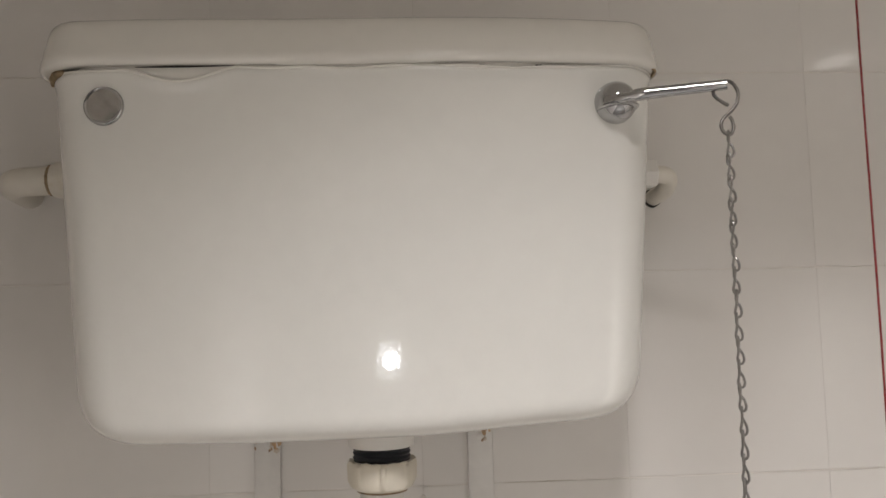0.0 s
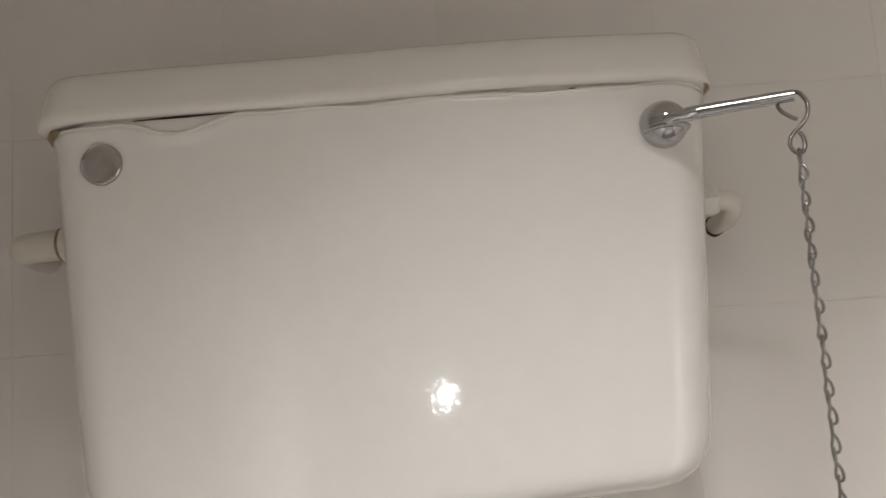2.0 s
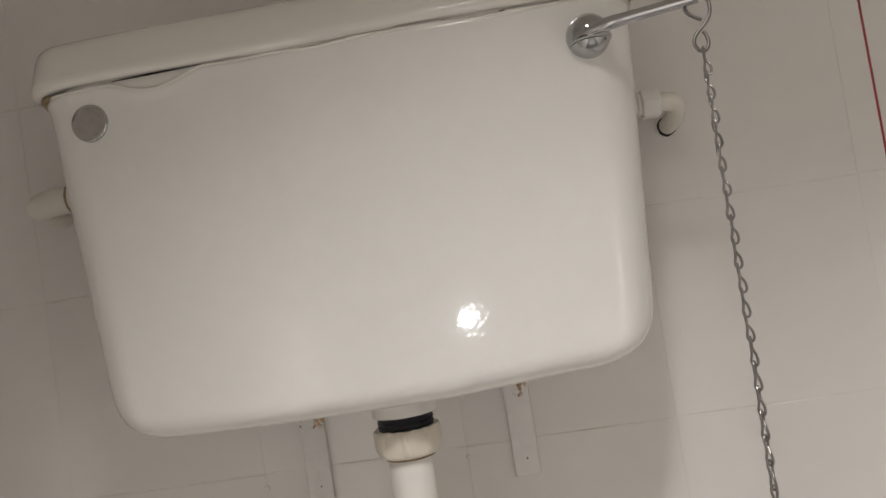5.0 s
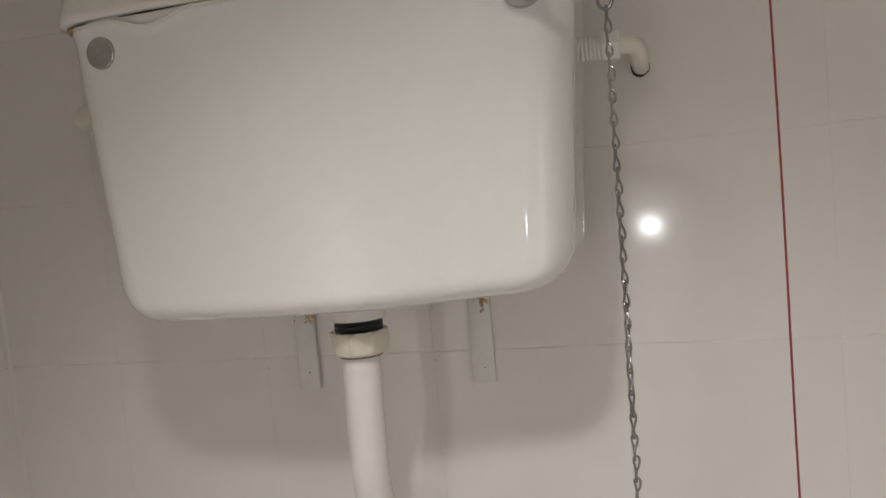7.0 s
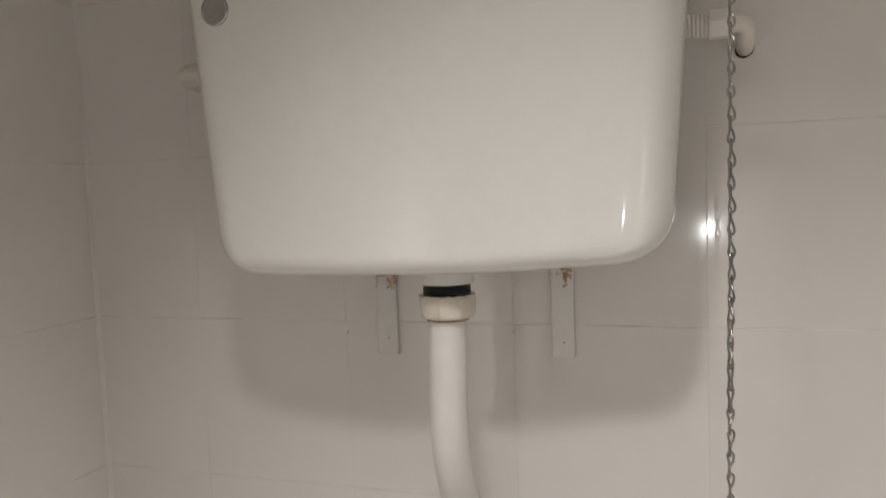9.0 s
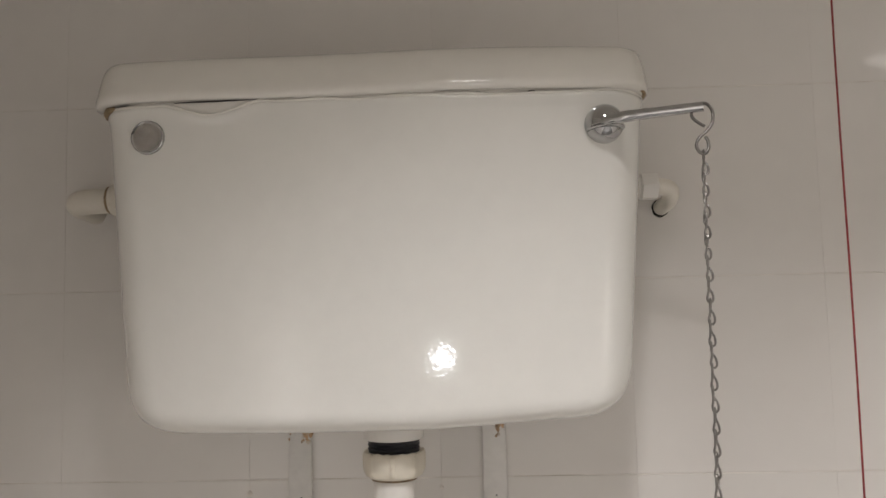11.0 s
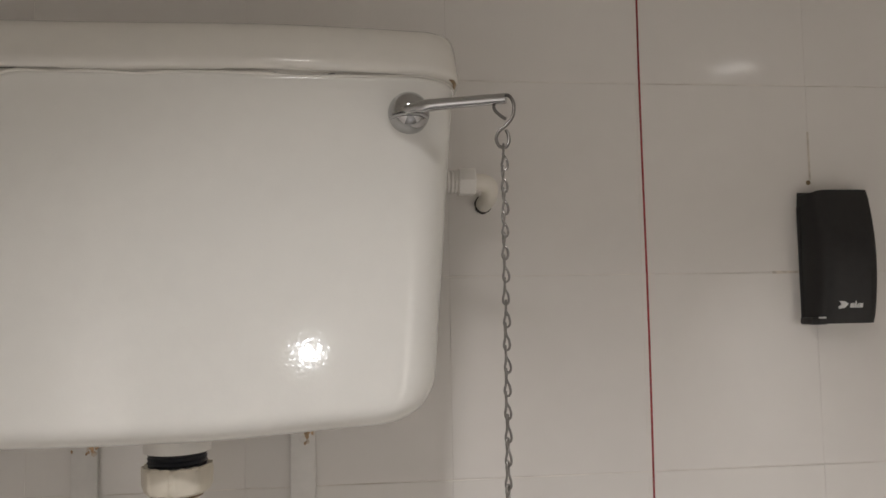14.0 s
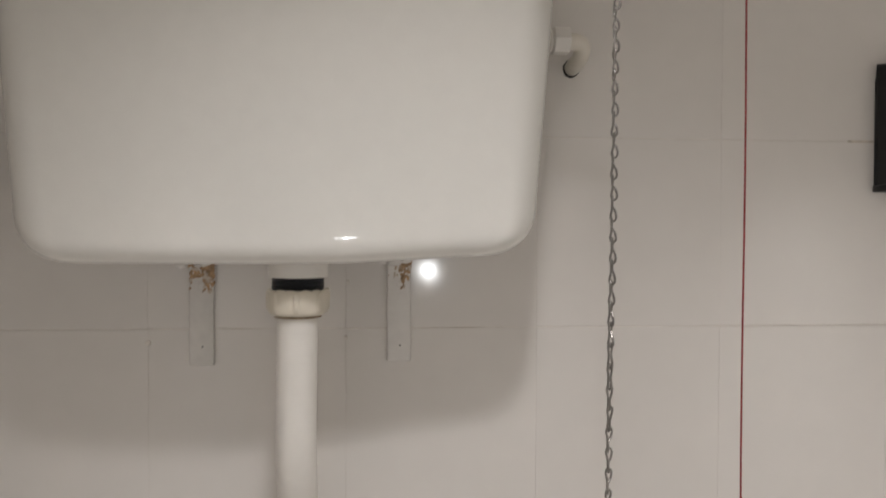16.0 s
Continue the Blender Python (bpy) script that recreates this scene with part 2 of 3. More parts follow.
def body_ring(z, inset=0.0, front_inset=0.0, rim=0.0):
    t = (RIM - z) / 0.22
    xl, xr = -0.2640 + 0.0170 * t + inset, 0.2095 - 0.0165 * t - inset
    yf = 0.631 + 0.001 * t + front_inset
    low = smoothstep(RIM - 0.03, RIM - 0.13, z)     # the lower front is bowed unevenly
    ring = []
    for x, y in plan(xl, xr, yf, 0.790 - inset * 0.3, max(0.008, 0.036 - inset * 0.5), 0.012, 0.010 + 0.002 * low, skew=0.8 * low):
        zz = z + 0.0065 * smoothstep(0.0, 0.16, x) * smoothstep(RIM - 0.14, BOTTOM, z)
        if y < 0.68:
            d = notch(x)
            zz -= rim * d
            zz += rim * (0.0004 * math.sin(x * 37 + 1) + 0.0003 * math.sin(x * 83))
            y -= 0.12 * d * smoothstep(RIM - 0.016, RIM - 0.008, z) * (1 if inset < 0.006 else 0)
        ring.append((x, y, zz))
    return ring


def round_in(h, r):
    return r - math.sqrt(max(0.0, r * r - (r - min(h, r)) ** 2))


rings = [body_ring(BOTTOM, 0.12, 0.05)]
for k in range(15):
    h = 0.040 * (1 - math.cos(math.pi / 2 * k / 14))
    rings.append(body_ring(BOTTOM + h, round_in(h, 0.040), round_in(h, 0.018)))
for k in range(1, 12):
    rings.append(body_ring(BOTTOM + 0.040 + (RIM - 0.03 - BOTTOM - 0.040) * k / 11))
for z, i, r in ((RIM - 0.020, 0, 0.15), (RIM - 0.014, 0, 0.5), (RIM - 0.009, -0.0003, 0.85), (RIM - 0.005, -0.0010, 1), (RIM - 0.002, -0.0010, 1), (RIM - 0.0006, 0.0006, 1),
                (RIM, 0.003, 1), (RIM - 0.001, 0.007, 1), (RIM - 0.004, 0.009, 1), (RIM - 0.02, 0.010, 0.4), (RIM - 0.06, 0.011, 0.0)):
    rings.append(body_ring(z, i, i, r))
bm = bmesh.new()
skin(bm, rings, start=True)
part("body", local(bm, cistern), CERAMIC, cistern, "white glazed ceramic tank tapering to a rounded bottom", angle=70)


def lid_ring(z, inset, side=0.5):
    ring = []
    for x, y in plan(-0.2725 + inset * side, 0.2140 - inset * side, 0.6245 + inset, 0.796 - inset * 0.4, 0.034 - inset * 0.4, 0.010, 0.010):
        ring.append((x, y, z + 0.0008 * math.sin(x * 21)))
    return ring


LID = 1.9945
rows_lid = [(LID - 0.012, 0.030), (LID - 0.014, 0.0105), (LID - 0.012, 0.0076), (LID + 0.0015, 0.0072), (LID + 0.0015, 0.0060), (LID, 0.005), (LID + 0.001, 0.0014), (LID + 0.0035, 0.0),
            (LID + 0.0070, 0.0002), (LID + 0.0095, 0.0010), (LID + 0.0125, 0.0022), (LID + 0.019, 0.0046), (LID + 0.027, 0.0076), (LID + 0.0325, 0.0102),
            (LID + 0.0370, 0.0132), (LID + 0.0402, 0.0172), (LID + 0.0423, 0.0222), (LID + 0.0435, 0.030), (LID + 0.0445, 0.060)]
bm = bmesh.new()
skin(bm, [lid_ring(z, i, (1.0, 3.2, 3.2, 3.2, 3.2, 1.6)[k] if k < 6 else 0.3) for k, (z, i) in enumerate(rows_lid)], start=True, end=True)
lid = part("lid", local(bm, cistern), LID_CERAMIC, cistern, "cream-white ceramic lid with a rounded top edge", angle=70)

# grime caught under the lid's corner and along its joint; some beads also paint in shade
random.seed(4)
bm = bmesh.new()
for x0, x1 in ((-0.2695, -0.2460),):
    pts = [(x0 + (x1 - x0) * k / 10, 0.668 - 0.034 * math.sin(math.pi / 2 * k / 10), LID - 0.0008 - 0.0010 * math.sin(k * 1.7) ** 2) for k in range(11)]
    tube(pts, [0.0012 + 0.0022 * math.sin(math.pi * k / 10) for k in range(11)], 8, bm=bm)
part("grime_bead", local(bm, cistern), GRIME, lid, "brown grime and overhang shade under the lid's corner")
for x0, x1 in ((0.040, 0.054), (0.062, 0.069), (0.108, 0.114), (0.152, 0.156)):
    pts = [(x0 + (x1 - x0) * k / 8, 0.6225 + 0.010 * (abs(x0 + 0.0245) / 0.23) ** 2, RIM + 0.0004) for k in range(9)]
    part("joint_dirt", local(tube(pts, [0.0002 + 0.00035 * math.sin(math.pi * k / 8) for k in range(9)], 6), cistern), DARK, lid, "dark dirt and gap shade in the lid's joint")

# right corner: brown grime with the lid overhang's shadow put into the bead
pts = [(0.2035 + 0.0070 * math.sin(math.pi / 2 * k / 8), 0.637 + 0.030 * (1 - math.cos(math.pi / 2 * k / 8)), LID - 0.0004) for k in range(9)]
part("grime_bead", local(tube(pts, [0.0004 + 0.0012 * math.sin(math.pi * k / 8) for k in range(9)], 8), cistern), GRIME, lid, "brown grime and overhang shade under the lid's corner")
lip = body_ring(RIM - 0.0014, -0.0004, -0.0004, 1.0)
lip = lip[-10:] + lip[:116]
lip = [(x, y, z + 0.0006 * math.sin(x * 46) + 0.0004 * math.sin(x * 101 + 2) + 0.0006 * smoothstep(0.08, 0.16, x)) for x, y, z in lip]
# dark tube that paints in the shade of the gap at the notch
gap_shade = [(-0.192 + 0.075 * k / 12, 0.6305 - 0.010 * (1 - ((-0.165 + 0.075 * k / 12) / 0.23) ** 2), LID - 0.0002) for k in range(13)]
part("joint_dirt", local(tube(gap_shade, [0.0003 + 0.0005 * math.sin(math.pi * k / 12) for k in range(13)], 6), cistern), DARK, lid, "dark dirt and gap shade in the lid's joint")
part("rim_bead", local(tube(lip, [0.0013 + 0.0003 * math.sin(k * 0.4) for k in range(len(lip))], 8), cistern), LID_CERAMIC, cistern, "uneven glazed bead along the rim")

# chrome blanking cap
cap = turned([(0.0004, -0.0045), (0.010, -0.0044), (0.0128, -0.0038), (0.0140, -0.0022), (0.0145, 0.0), (0.0145, 0.006), (0.0004, 0.006)], "y", 40, (-0.2145, 0.6285, 1.9655))
cap_ob = part("blanking_cap", local(cap, cistern), BRUSHED, cistern, "round satin chrome cap")
cap_rim = turned([(0.0128, -0.0040), (0.0135, -0.0043), (0.0142, -0.0038), (0.0146, -0.0026), (0.0147, 0.0)], "y", 48, (-0.2145, 0.6285, 1.9655))
part("cap_rim", local(cap_rim, cistern), CHROME, cap_ob, "polished chrome rim")

# flush lever: domed boss, arm
lever = part("lever_boss", local(turned([(0.0004, -0.0180), (0.004, -0.0176), (0.0085, -0.0155), (0.0120, -0.0118), (0.0150, -0.0065), (0.0161, -0.0015), (0.0164, 0.0015), (0.0164, 0.008), (0.0004, 0.008)], "y", 48, (0.170, 0.6265, 1.9645)), cistern), CHROME, cistern, "domed chrome lever boss")
# a tapering blade across the boss, out of which the arm grows
blade = []
for k in range(17):
    x = -0.0150 + 0.0300 * k / 16
    deep = 0.0034 + 0.0180 * math.sqrt(max(0.0, 1 - (x / 0.0166) ** 2))
    tall = 0.0011 + 0.0006 * k / 16
    blade.append([(0.170 + x, 0.6265 - deep * max(0.0, math.cos(a)) ** 0.5, 1.9592 + 0.035 * x + tall * math.sin(a)) for a in (math.pi * (i / 12 - 0.5) for i in range(13))])
bm = bmesh.new()
skin(bm, blade, start=True, end=True)
part("lever_blade", local(bm, cistern), CHROME, lever, "chrome blade across the boss", angle=60)
bm = bmesh.new()
ARM = [(0.157, 0.6135, 1.9602), (0.169, 0.6050, 1.9622), (0.180, 0.6000, 1.9632), (0.195, 0.5955, 1.9638), (0.224, 0.5855, 1.9642), (0.2378, 0.5800, 1.9642)]
rads = [0.0010, 0.0034, 0.0047, 0.0044, 0.0041, 0.0039]
tube(bend(ARM, 0.006, 3), [rads[min(5, round(i / 3.4))] for i in range(18)], 18, bm=bm)
part("lever_arm", local(bm, cistern), CHROME, lever, "chrome lever arm")

# side outlets of the tank
left_fit = part("overflow_collar", local(turned([(0.0140, -0.242), (0.0158, -0.246), (0.0160, -0.262), (0.0158, -0.2945), (0.0146, -0.2965), (0.0004, -0.2970)], "x", 30, (0, 0.735, 1.930)), cistern), OLD_PLASTIC, cistern, "cream plastic overflow collar")
part("collar_groove", local(turned([(0.0118, -0.2955), (0.0137, -0.2965), (0.0137, -0.2995), (0.0118, -0.3005)], "x", 30, (0, 0.735, 1.930)), cistern), GRIME, left_fit, "dirty brown groove")
bm = tube(bend([(-0.297, 0.735, 1.930), (-0.338, 0.738, 1.929), (-0.348, 0.805, 1.927)], 0.022, 10), 0.0126, 26)
part("overflow_elbow", local(bm, cistern), OLD_PLASTIC, cistern, "cream plastic overflow elbow running into the wall")
part("inlet_thread", local(turned([(0.0105, 0.190)] + [(0.0100 + (0.0012 if k % 2 else 0), 0.200 + 0.0018 * k) for k in range(14)] + [(0.0105, 0.2235)], "x", 26, (0, 0.742, 1.9285)), cistern), PLASTIC, cistern, "white threaded plastic tail")
nut = turned([(0.0125, 0.2225), (0.0138, 0.2235), (0.0138, 0.2375), (0.0128, 0.2388), (0.0100, 0.2390)], "x", 6, (0, 0.742, 1.9285))
part("inlet_nut", local(nut, cistern), PLASTIC, cistern, "white hexagonal plastic nut", angle=20)
bm = tube(bend([(0.236, 0.742, 1.9285), (0.2535, 0.7440, 1.9280), (0.2548, 0.757, 1.9160), (0.2566, 0.806, 1.9150)], 0.013, 8), 0.0082, 24)
part("inlet_elbow", local(bm, cistern), OLD_PLASTIC, cistern, "yellowed plastic elbow running into the wall")

# ---------------------------------------------------------------- flush pipe
PX, PY = -0.0160, 0.684
flush = thing("flush_pipe", "white plastic flush pipe with a cream coupling nut under the cistern", "pipe", place=(PX, PY, 0.0))
part("outlet_shank", local(turned([(0.0262, 1.7165), (0.0262, 1.7020), (0.0004, 1.7020)][::-1], origin=(PX, PY, 0)), flush), PLASTIC, flush, "pale plastic shank under the tank", angle=30)
prof = [(0.0215, 1.7025)] + [(0.0232 if k % 2 else 0.0220, 1.7020 - 0.0017 * k) for k in range(14)] + [(0.02, 1.6765)]
part("threaded_tail", local(turned(prof, origin=(PX, PY, 0), sides=44), flush), RUBBER, flush, "black threaded tail", angle=20)
ribs = lambda t, h: 1 + (0.050 if (h < 1.6900 and h > 1.6715 and (math.degrees(t) % 45) < 7) else 0)
prof = [(0.0215, 1.6910), (0.0260, 1.6905), (0.0266, 1.6885), (0.0265, 1.6835), (0.0262, 1.6755), (0.0252, 1.6710), (0.0225, 1.6690), (0.0190, 1.6687)]
nut = part("coupling_nut", local(turned(prof, origin=(PX, PY, 0), sides=120, wobble=ribs), flush), CREAM, flush, "ribbed cream plastic coupling nut", angle=30)
random.seed(8)
bm = bmesh.new()
for k in range(16):
    a = 2 * math.pi * k / 16 + random.uniform(-0.15, 0.15)
    s = random.uniform(0.0010, 0.0024)
    m = Matrix.Translation((PX + 0.0259 * math.cos(a), PY + 0.0259 * math.sin(a), 1.6908)) @ Matrix.Rotation(a, 4, "Z") @ Matrix.Diagonal((0.8, 2.2, 0.7, 1))
    bmesh.ops.create_icosphere(bm, subdivisions=1, radius=s, matrix=m)
part("torn_sealant", local(bm, flush), CREAM, nut, "torn sealant on the nut's edge")
part("pipe_ring", local(turned([(0.0165, 1.6687), (0.0206, 1.6685), (0.0204, 1.6669), (0.0165, 1.6661)], origin=(PX, PY, 0)), flush), GRIME, flush, "dirty joint below the nut")
PIPE = [(PX - 0.0004, PY - 0.001, 1.668), (PX - 0.0014, 0.6765, 1.527), (PX - 0.0014, 0.781, 1.374), (PX - 0.0014, 0.781, 0.0)]
part("pipe", local(tube(bend(PIPE, 0.046, 14), 0.0178, 32), flush), PLASTIC, flush, "white plastic pipe bending back to the wall")

# ---------------------------------------------------------------- brackets
def bracket(x0, x1, seed, foot, flakes, seat):
    random.seed(seed)
    ob = thing("cistern_bracket", "white-painted flat iron bracket rusting where the cistern rests on it", "bracket", "cistern brackets", place=((x0 + x1) / 2, NORTH, foot))
    part("strap", local(box(x0, x1, NORTH - 0.006, NORTH, foot, seat + 0.001, 0.0015), ob), PAINTED, ob)
    part("arm", local(box(x0 + 0.001, x1 - 0.001, 0.735, NORTH - 0.001, seat, seat + 0.005, 0.0012), ob), PAINTED, ob)
    bm = bmesh.new()
    for k in range(flakes):
        s = random.uniform(0.0006, 0.0021)
        right = random.random() < 0.68
        x = (x1 - random.uniform(0.0, 0.010)) if right else random.uniform(x0, x1)
        z = seat - 0.003 - abs(random.gauss(0, 0.011))
        m = Matrix.Translation((x, NORTH - 0.0062, z)) @ Matrix.Rotation(random.uniform(-0.45, 0.45), 4, "Y") @ Matrix.Diagonal((random.uniform(0.6, 1.5), 0.35, random.uniform(1.2, 2.2), 1))
        bmesh.ops.create_icosphere(bm, subdivisions=1, radius=s, matrix=m)
    part("rust_scale", local(bm, ob), RUST, ob, "orange-brown rust flakes", smooth=False)
    bm = bmesh.new()
    for k in range(22):
        s = random.uniform(0.002, 0.005)
        m = Matrix.Translation((random.uniform(x0 - 0.008, x1 - 0.004), NORTH - 0.007 - random.uniform(0, 0.012), seat - 0.0025 + random.uniform(-0.003, 0.002))) @ Matrix.Diagonal((1.5, 1, 0.7, 1))
        bmesh.ops.create_icosphere(bm, subdivisions=2, radius=s, matrix=m)
    part("paint_crust", local(bm, ob), PAINTED, ob, "thick lumps of old white paint")
    for z in (1.688,):
        part("screw", local(turned([(0.0004, -0.0075), (0.002, -0.0074), (0.0036, -0.0062), (0.0038, -0.005)], "y", 16, ((x0 + x1) / 2, NORTH, z)), ob), PAINTED, ob)
    part("screw_hole", local(turned([(0.0004, -0.0064), (0.0008, -0.0064), (0.0009, -0.005)], "y", 12, ((x0 + x1) / 2 + 0.001, NORTH, 1.6245)), ob), DARK, ob, "small dark hole")
    return ob


bracket(-0.1375, -0.1135, 3, 1.605, 300, 1.7128)
bracket(0.0630, 0.0870, 5, 1.608, 70, 1.7158)

# ---------------------------------------------------------------- chain
def link_points():
    """A loop of wire pinched in the middle, its lower half turned through a right angle, both ends a little off the axis."""
    pts = []
    tall = 0.0094
    for k in range(40):
        t = 2 * math.pi * k / 40
        z = tall * math.cos(t)
        w = min(1.0, abs(math.sin(t)) * 1.5) ** 0.8 * (0.0008 + 0.0013 * smoothstep(-0.001, 0.0060, abs(z)))
        w = math.copysign(w, math.sin(t))
        low = smoothstep(0.0025, -0.0025, z)
        turn = radians(90) * low
        pts.append((w * math.cos(turn) + 0.0010 * (1 - low), -w * math.sin(turn) - 0.0010 * low, z))
    return pts


CX, CY = 0.2338, 0.5740
chain = thing("pull_chain", "galvanised steel pull chain of twisted links hanging from the lever", "chain", place=(CX, CY, 1.9680))
hook_pts = [(0.0032, 0.0040, -0.0195), (0.0005, 0.0065, -0.0168), (-0.0030, 0.0100, -0.0122), (-0.0036, 0.0125, -0.0075), (-0.0010, 0.0128, -0.0028), (0.0028, 0.0105, -0.0006), (0.0062, 0.0065, -0.0016),
            (0.0083, 0.0030, -0.0060), (0.0088, 0.0, -0.0120), (0.0075, 0.0, -0.0190), (0.0030, 0.0, -0.0250), (-0.0025, 0.0, -0.0300), (-0.0045, 0.0, -0.0355), (-0.0020, 0.0, -0.0405), (0.0025, 0.0005, -0.0410),
            (0.0050, 0.0012, -0.0365), (0.0045, 0.0018, -0.0310), (0.0030, 0.0022, -0.0280)]


def spline(points, steps=6):
    p = [Vector(q) for q in points]
    p = [p[0] * 2 - p[1]] + p + [p[-1] * 2 - p[-2]]
    out = []
    for a, b, c, d in zip(p, p[1:], p[2:], p[3:]):
        for k in range(steps):
            t = k / steps
            out.append(0.5 * (2 * b + (c - a) * t + (2 * a - 5 * b + 4 * c - d) * t * t + (3 * b - a - 3 * c + d) * t ** 3))
    return out + [p[-2]]


part("hook", tube(spline(hook_pts), 0.00125, 12), STEEL, chain, "bent steel wire hook")
LINK = mesh_of("link", tube(link_points(), 0.00088, 8, closed=True), STEEL)
random.seed(12)
chain.rotation_euler = (0, radians(0.6), 0)
PITCH, LINKS = 0.0160, 72
for k in range(LINKS):
    ob = new("link", LINK)
    ob.parent = chain
    swing = 84 - 78 * smoothstep(9, 20, k) + 10 * math.sin(k * 0.5)
    ob.matrix_basis = pose(0.0006 + random.uniform(-0.0003, 0.0003), 0, -0.0405 - 0.0076 - PITCH * k, random.uniform(-2, 2), random.uniform(-3, 3), swing + random.uniform(-8, 8))

# ---------------------------------------------------------------- red cord
cord = thing("emergency_cord", "thin red emergency pull cord hanging straight from the ceiling", "cord", place=(0.3408, 0.584, CEILING))
part("cord", tube([(0, 0, 0.0)] + [(0.0004 * math.sin(k * 0.9), 0, -0.05 - 2.17 * k / 40) for k in range(41)], 0.00080, 8), CORD, cord)

# ---------------------------------------------------------------- dispenser
def dispenser():
    ob = thing("wall_dispenser", "small glossy black plastic air freshener dispenser fixed to the tiled wall", "dispenser", place=(0.626, NORTH, 1.787))
    part("back_plate", box(-0.0352, 0.034, -0.006, 0.0, 0.004, 0.124, 0.002), BLACK, ob)
    part("bottom_tab", box(-0.0362, -0.018, -0.022, 0.0, 0.0, 0.0075, 0.002), BLACK, ob)
    bm = bmesh.new()
    rings = []
    for k in range(17):
        t = k / 16
        z = 0.001 + 0.138 * t
        depth = 0.0205 + 0.0155 * math.sin(math.pi * (0.12 + 0.78 * t))
        half = 0.0356 - 0.0006 * t
        if k in (0, 16):
            depth -= 0.0012
            half -= 0.0006
        ring = []
        for i in range(25):
            u = -1 + 2 * i / 24
            e = 1 - abs(u) ** (6 if u < 0 else 9)
            ring.append((0.0012 + half * u, -0.003 - (depth - 0.003) * max(0.0, e) ** 0.5, z - 0.016 * max(0.0, -u - 0.60) ** 1.5 * (1 if k == 16 else 0)))
        ring += [(0.0012 + half, -0.001, z), (0.0012 - half, -0.001, z)]
        rings.append(ring)
    skin(bm, rings, start=True, end=True)
    part("cover", bm, BLACK, ob, "bowed glossy black cover", angle=50)
    part("sight_slot", box(-0.0290, -0.0240, -0.0272, -0.016, 0.0065, 0.0082), PRINT, ob, "small pale slot")
    # the printed mark: an arrow shape and plain bars
    y = -0.0314
    def plate(name, pts):
        b = bmesh.new()
        skin(b, [[(x - 0.0020, y, z + 0.0020) for x, z in pts], [(x - 0.0020, y + 0.004, z + 0.0020) for x, z in pts]], start=True, end=True)
        part(name, b, PRINT, ob, "pale printed mark", smooth=False)
    plate("mark", [(-0.0105, 0.0165), (-0.007, 0.0185), (-0.0102, 0.0225), (-0.0045, 0.0225), (0.0005, 0.0190), (-0.0040, 0.0150), (-0.0100, 0.0140)])
    for x0, x1, z0, z1 in ((0.0020, 0.0065, 0.0150, 0.0195), (0.0075, 0.0088, 0.0150, 0.0225), (0.0098, 0.0111, 0.0150, 0.0195), (0.0120, 0.0155, 0.0150, 0.0195)):
        plate("mark", [(x0, z0), (x1, z0), (x1 + 0.0006, z1), (x0 + 0.0006, z1)])
    return ob


dispenser()

# ---------------------------------------------------------------- small marks on the wall
def wall_plug(x, z, r, mat, label):
    ob = tagged(part("screw_hole", turned([(0.0004, -0.0012), (r * 0.7, -0.0012), (r, -0.0006), (r, 0.002), (0.0004, 0.002)], "y", 14), mat), label, "hole", "screw holes in the wall")
    ob.location = (x, NORTH, z)


wall_plug(0.6068, 1.937, 0.0025, GRIME, "small dark screw hole in a tile joint")
wall_plug(-0.180, 1.628, 0.0030, GROUT, "filled screw hole in a tile joint")
wall_plug(0.020, 1.632, 0.0022, GROUT, "filled screw hole beside a tile joint")
wall_plug(0.022, 1.690, 0.0022, GROUT, "filled screw hole in a tile joint")
ring = tagged(part("pipe_hole", turned([(0.0080, -0.0008), (0.0091, -0.0008), (0.0091, 0.001), (0.0080, 0.001)], "y", 40, wobble=lambda t, h: 1 + 0.035 * math.sin(3 * t + 1) + 0.02 * math.sin(7 * t)), DARK), "ragged dark gap round the pipe in the wall", "hole")
ring.location = (0.2556, NORTH, 1.9142)

def grout_stain(x0, x1, z0, z1):
    part("grout_stain", box(x0, x1, NORTH - 0.0001, NORTH + 0.0012, z0, z1), STAIN, north, "brown stain in a tile joint", smooth=False)


grout_stain(0.562, 0.592, 1.8406, 1.8434)
grout_stain(0.6079, 0.6101, 1.940, 1.992)

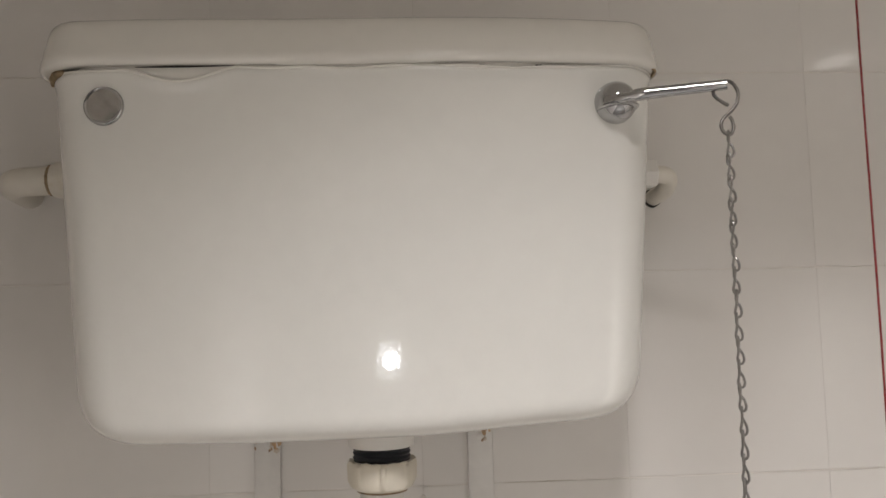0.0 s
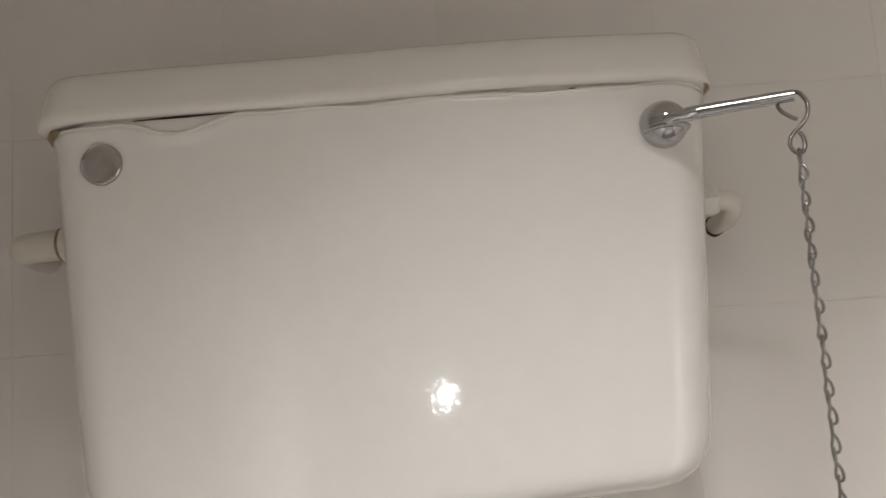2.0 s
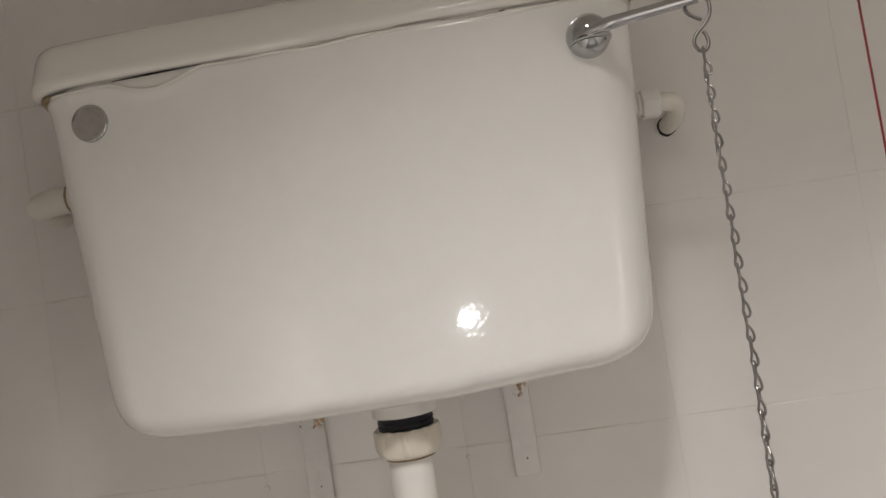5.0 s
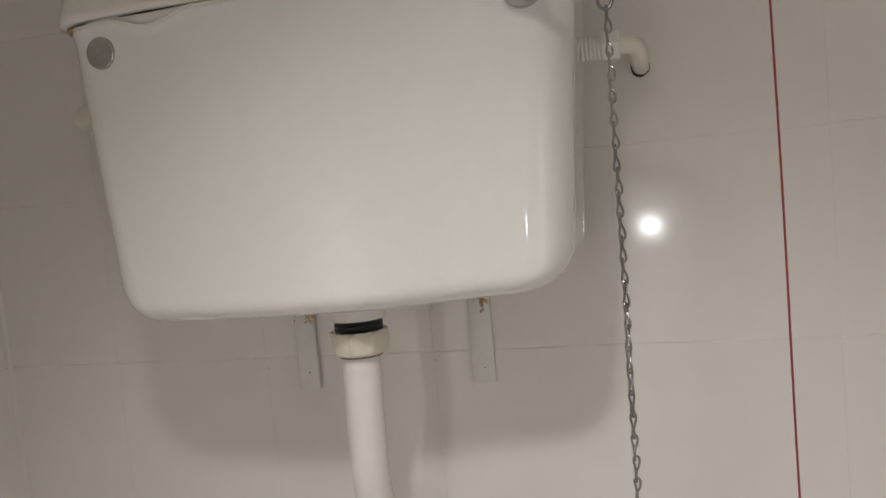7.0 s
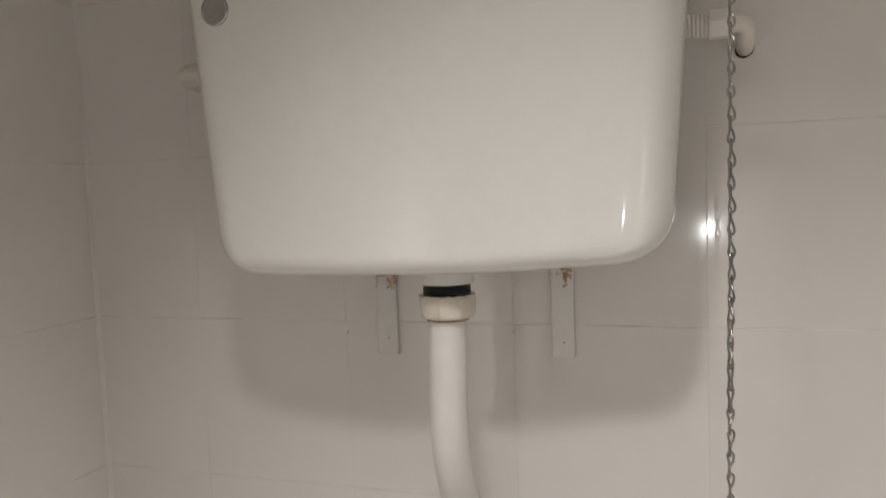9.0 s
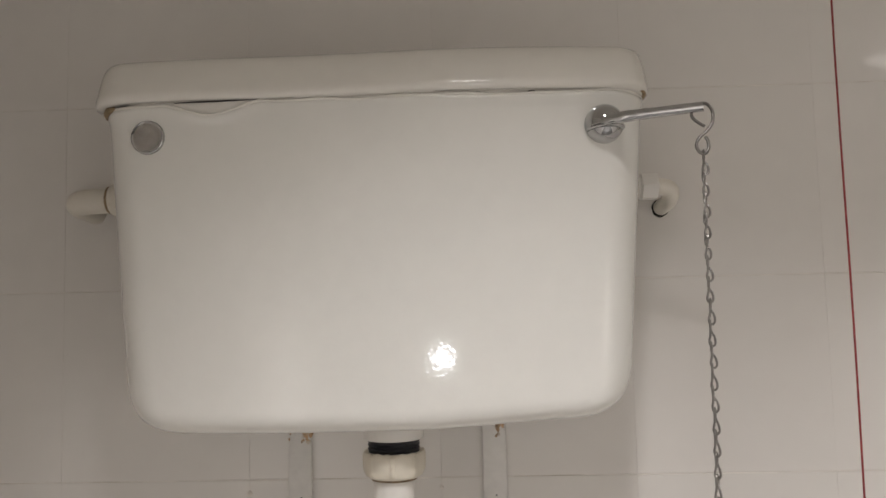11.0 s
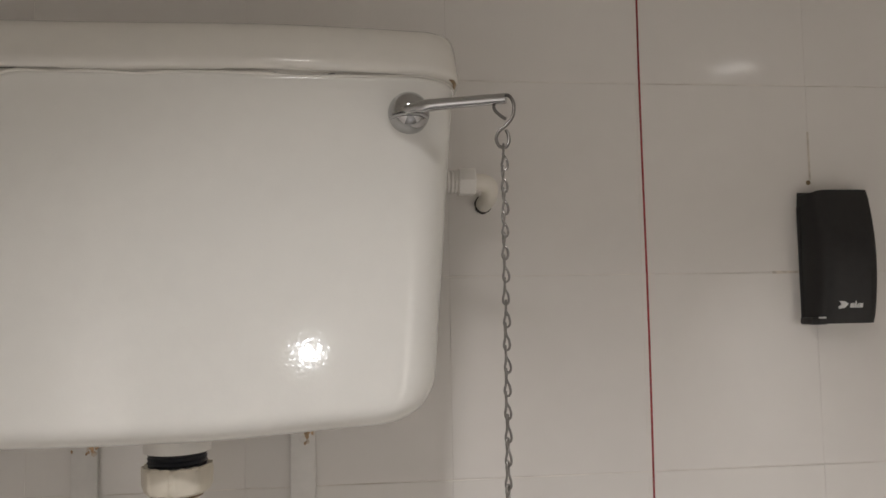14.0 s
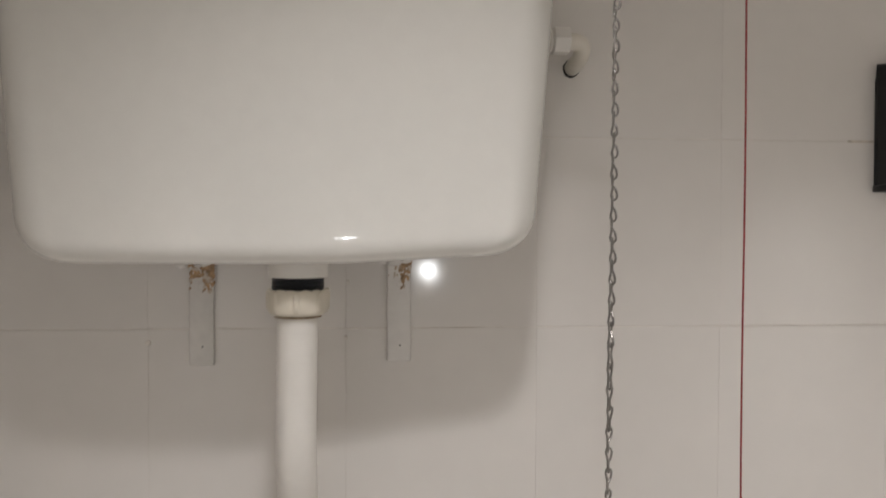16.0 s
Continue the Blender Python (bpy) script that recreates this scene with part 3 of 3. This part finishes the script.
# ---------------------------------------------------------------- sealant in the corner of the walls
bead = [(WEST, NORTH - 0.0040)] + [(WEST + 0.0034 * math.sin(math.pi / 2 * k / 6) ** 1.6, NORTH - 0.0034 * math.cos(math.pi / 2 * k / 6) ** 1.6 - 0.0002) for k in range(7)] + [(WEST + 0.0040, NORTH), (WEST - 0.0004, NORTH + 0.0004)]
bm = bmesh.new()
skin(bm, [[(x, y, FLOOR + (CEILING - FLOOR) * k / 24) for x, y in bead] for k in range(25)], start=True, end=True)
tagged(part("corner_sealant", bm, SEALANT, angle=60), "white rounded sealant bead in the corner of the tiled walls", "sealant", kind="structure")

# ---------------------------------------------------------------- tiles
def tile_mesh(w, h, gz=0.00045):
    """A glazed tile with softly rounded edges; its face looks along -y. The bed joints are wider than the upright ones."""
    bm = bmesh.new()
    gx, r = 0.00010, 0.0008
    steps = [(0.0, 0.006)] + [(r * (1 - math.cos(a)), r * 0.6 * (1 - math.sin(a))) for a in (math.pi / 2 * k / 5 for k in range(6))] + [(r * 2.2, 0.0)]
    rings = []
    for inset, y in steps:
        x, z = w / 2 - gx - inset * 0.3, h / 2 - gz - inset
        rings.append([(-x, y, -z), (x, y, -z), (x, y, z), (-x, y, z)])
    skin(bm, rings, end=True)
    return mesh_of("tile", bm, TILE, angle=60)


def cuts(lo, hi, start, step):
    k = math.floor((lo - start) / step)
    edges = [lo]
    while start + step * (k + 1) < hi - 1e-6:
        k += 1
        if start + step * k > lo + 1e-6:
            edges.append(start + step * k)
    return edges + [hi]


SHAPES = {}


def tiles(wall, edges, levels, place, joint=0.00045):
    for a, b in zip(edges, edges[1:]):
        for c, d in zip(levels, levels[1:]):
            key = (round(b - a, 4), round(d - c, 4), joint)
            if key not in SHAPES:
                SHAPES[key] = tile_mesh(*key)
            ob = new("tile", SHAPES[key])
            ob.parent = wall
            ob.matrix_basis = place((a + b) / 2, (c + d) / 2) @ pose(0, random.uniform(0, 0.0002), 0, random.uniform(-0.09, 0.09), 0, random.uniform(-0.09, 0.09))


random.seed(21)
LEVELS = cuts(FLOOR, CEILING, 0.042, 0.2)
# one joint sits 11 mm off the regular grid
tiles(north, [0.609 if abs(e - 0.62) < 1e-6 else e for e in cuts(WEST, EAST, 0.02, 0.2)], LEVELS, lambda u, v: pose(u, NORTH, v))
tiles(west, cuts(SOUTH, NORTH - 0.002, 0.60, 0.2), LEVELS, lambda u, v: pose(WEST, u, v, 0, 0, 90), joint=0.00015)
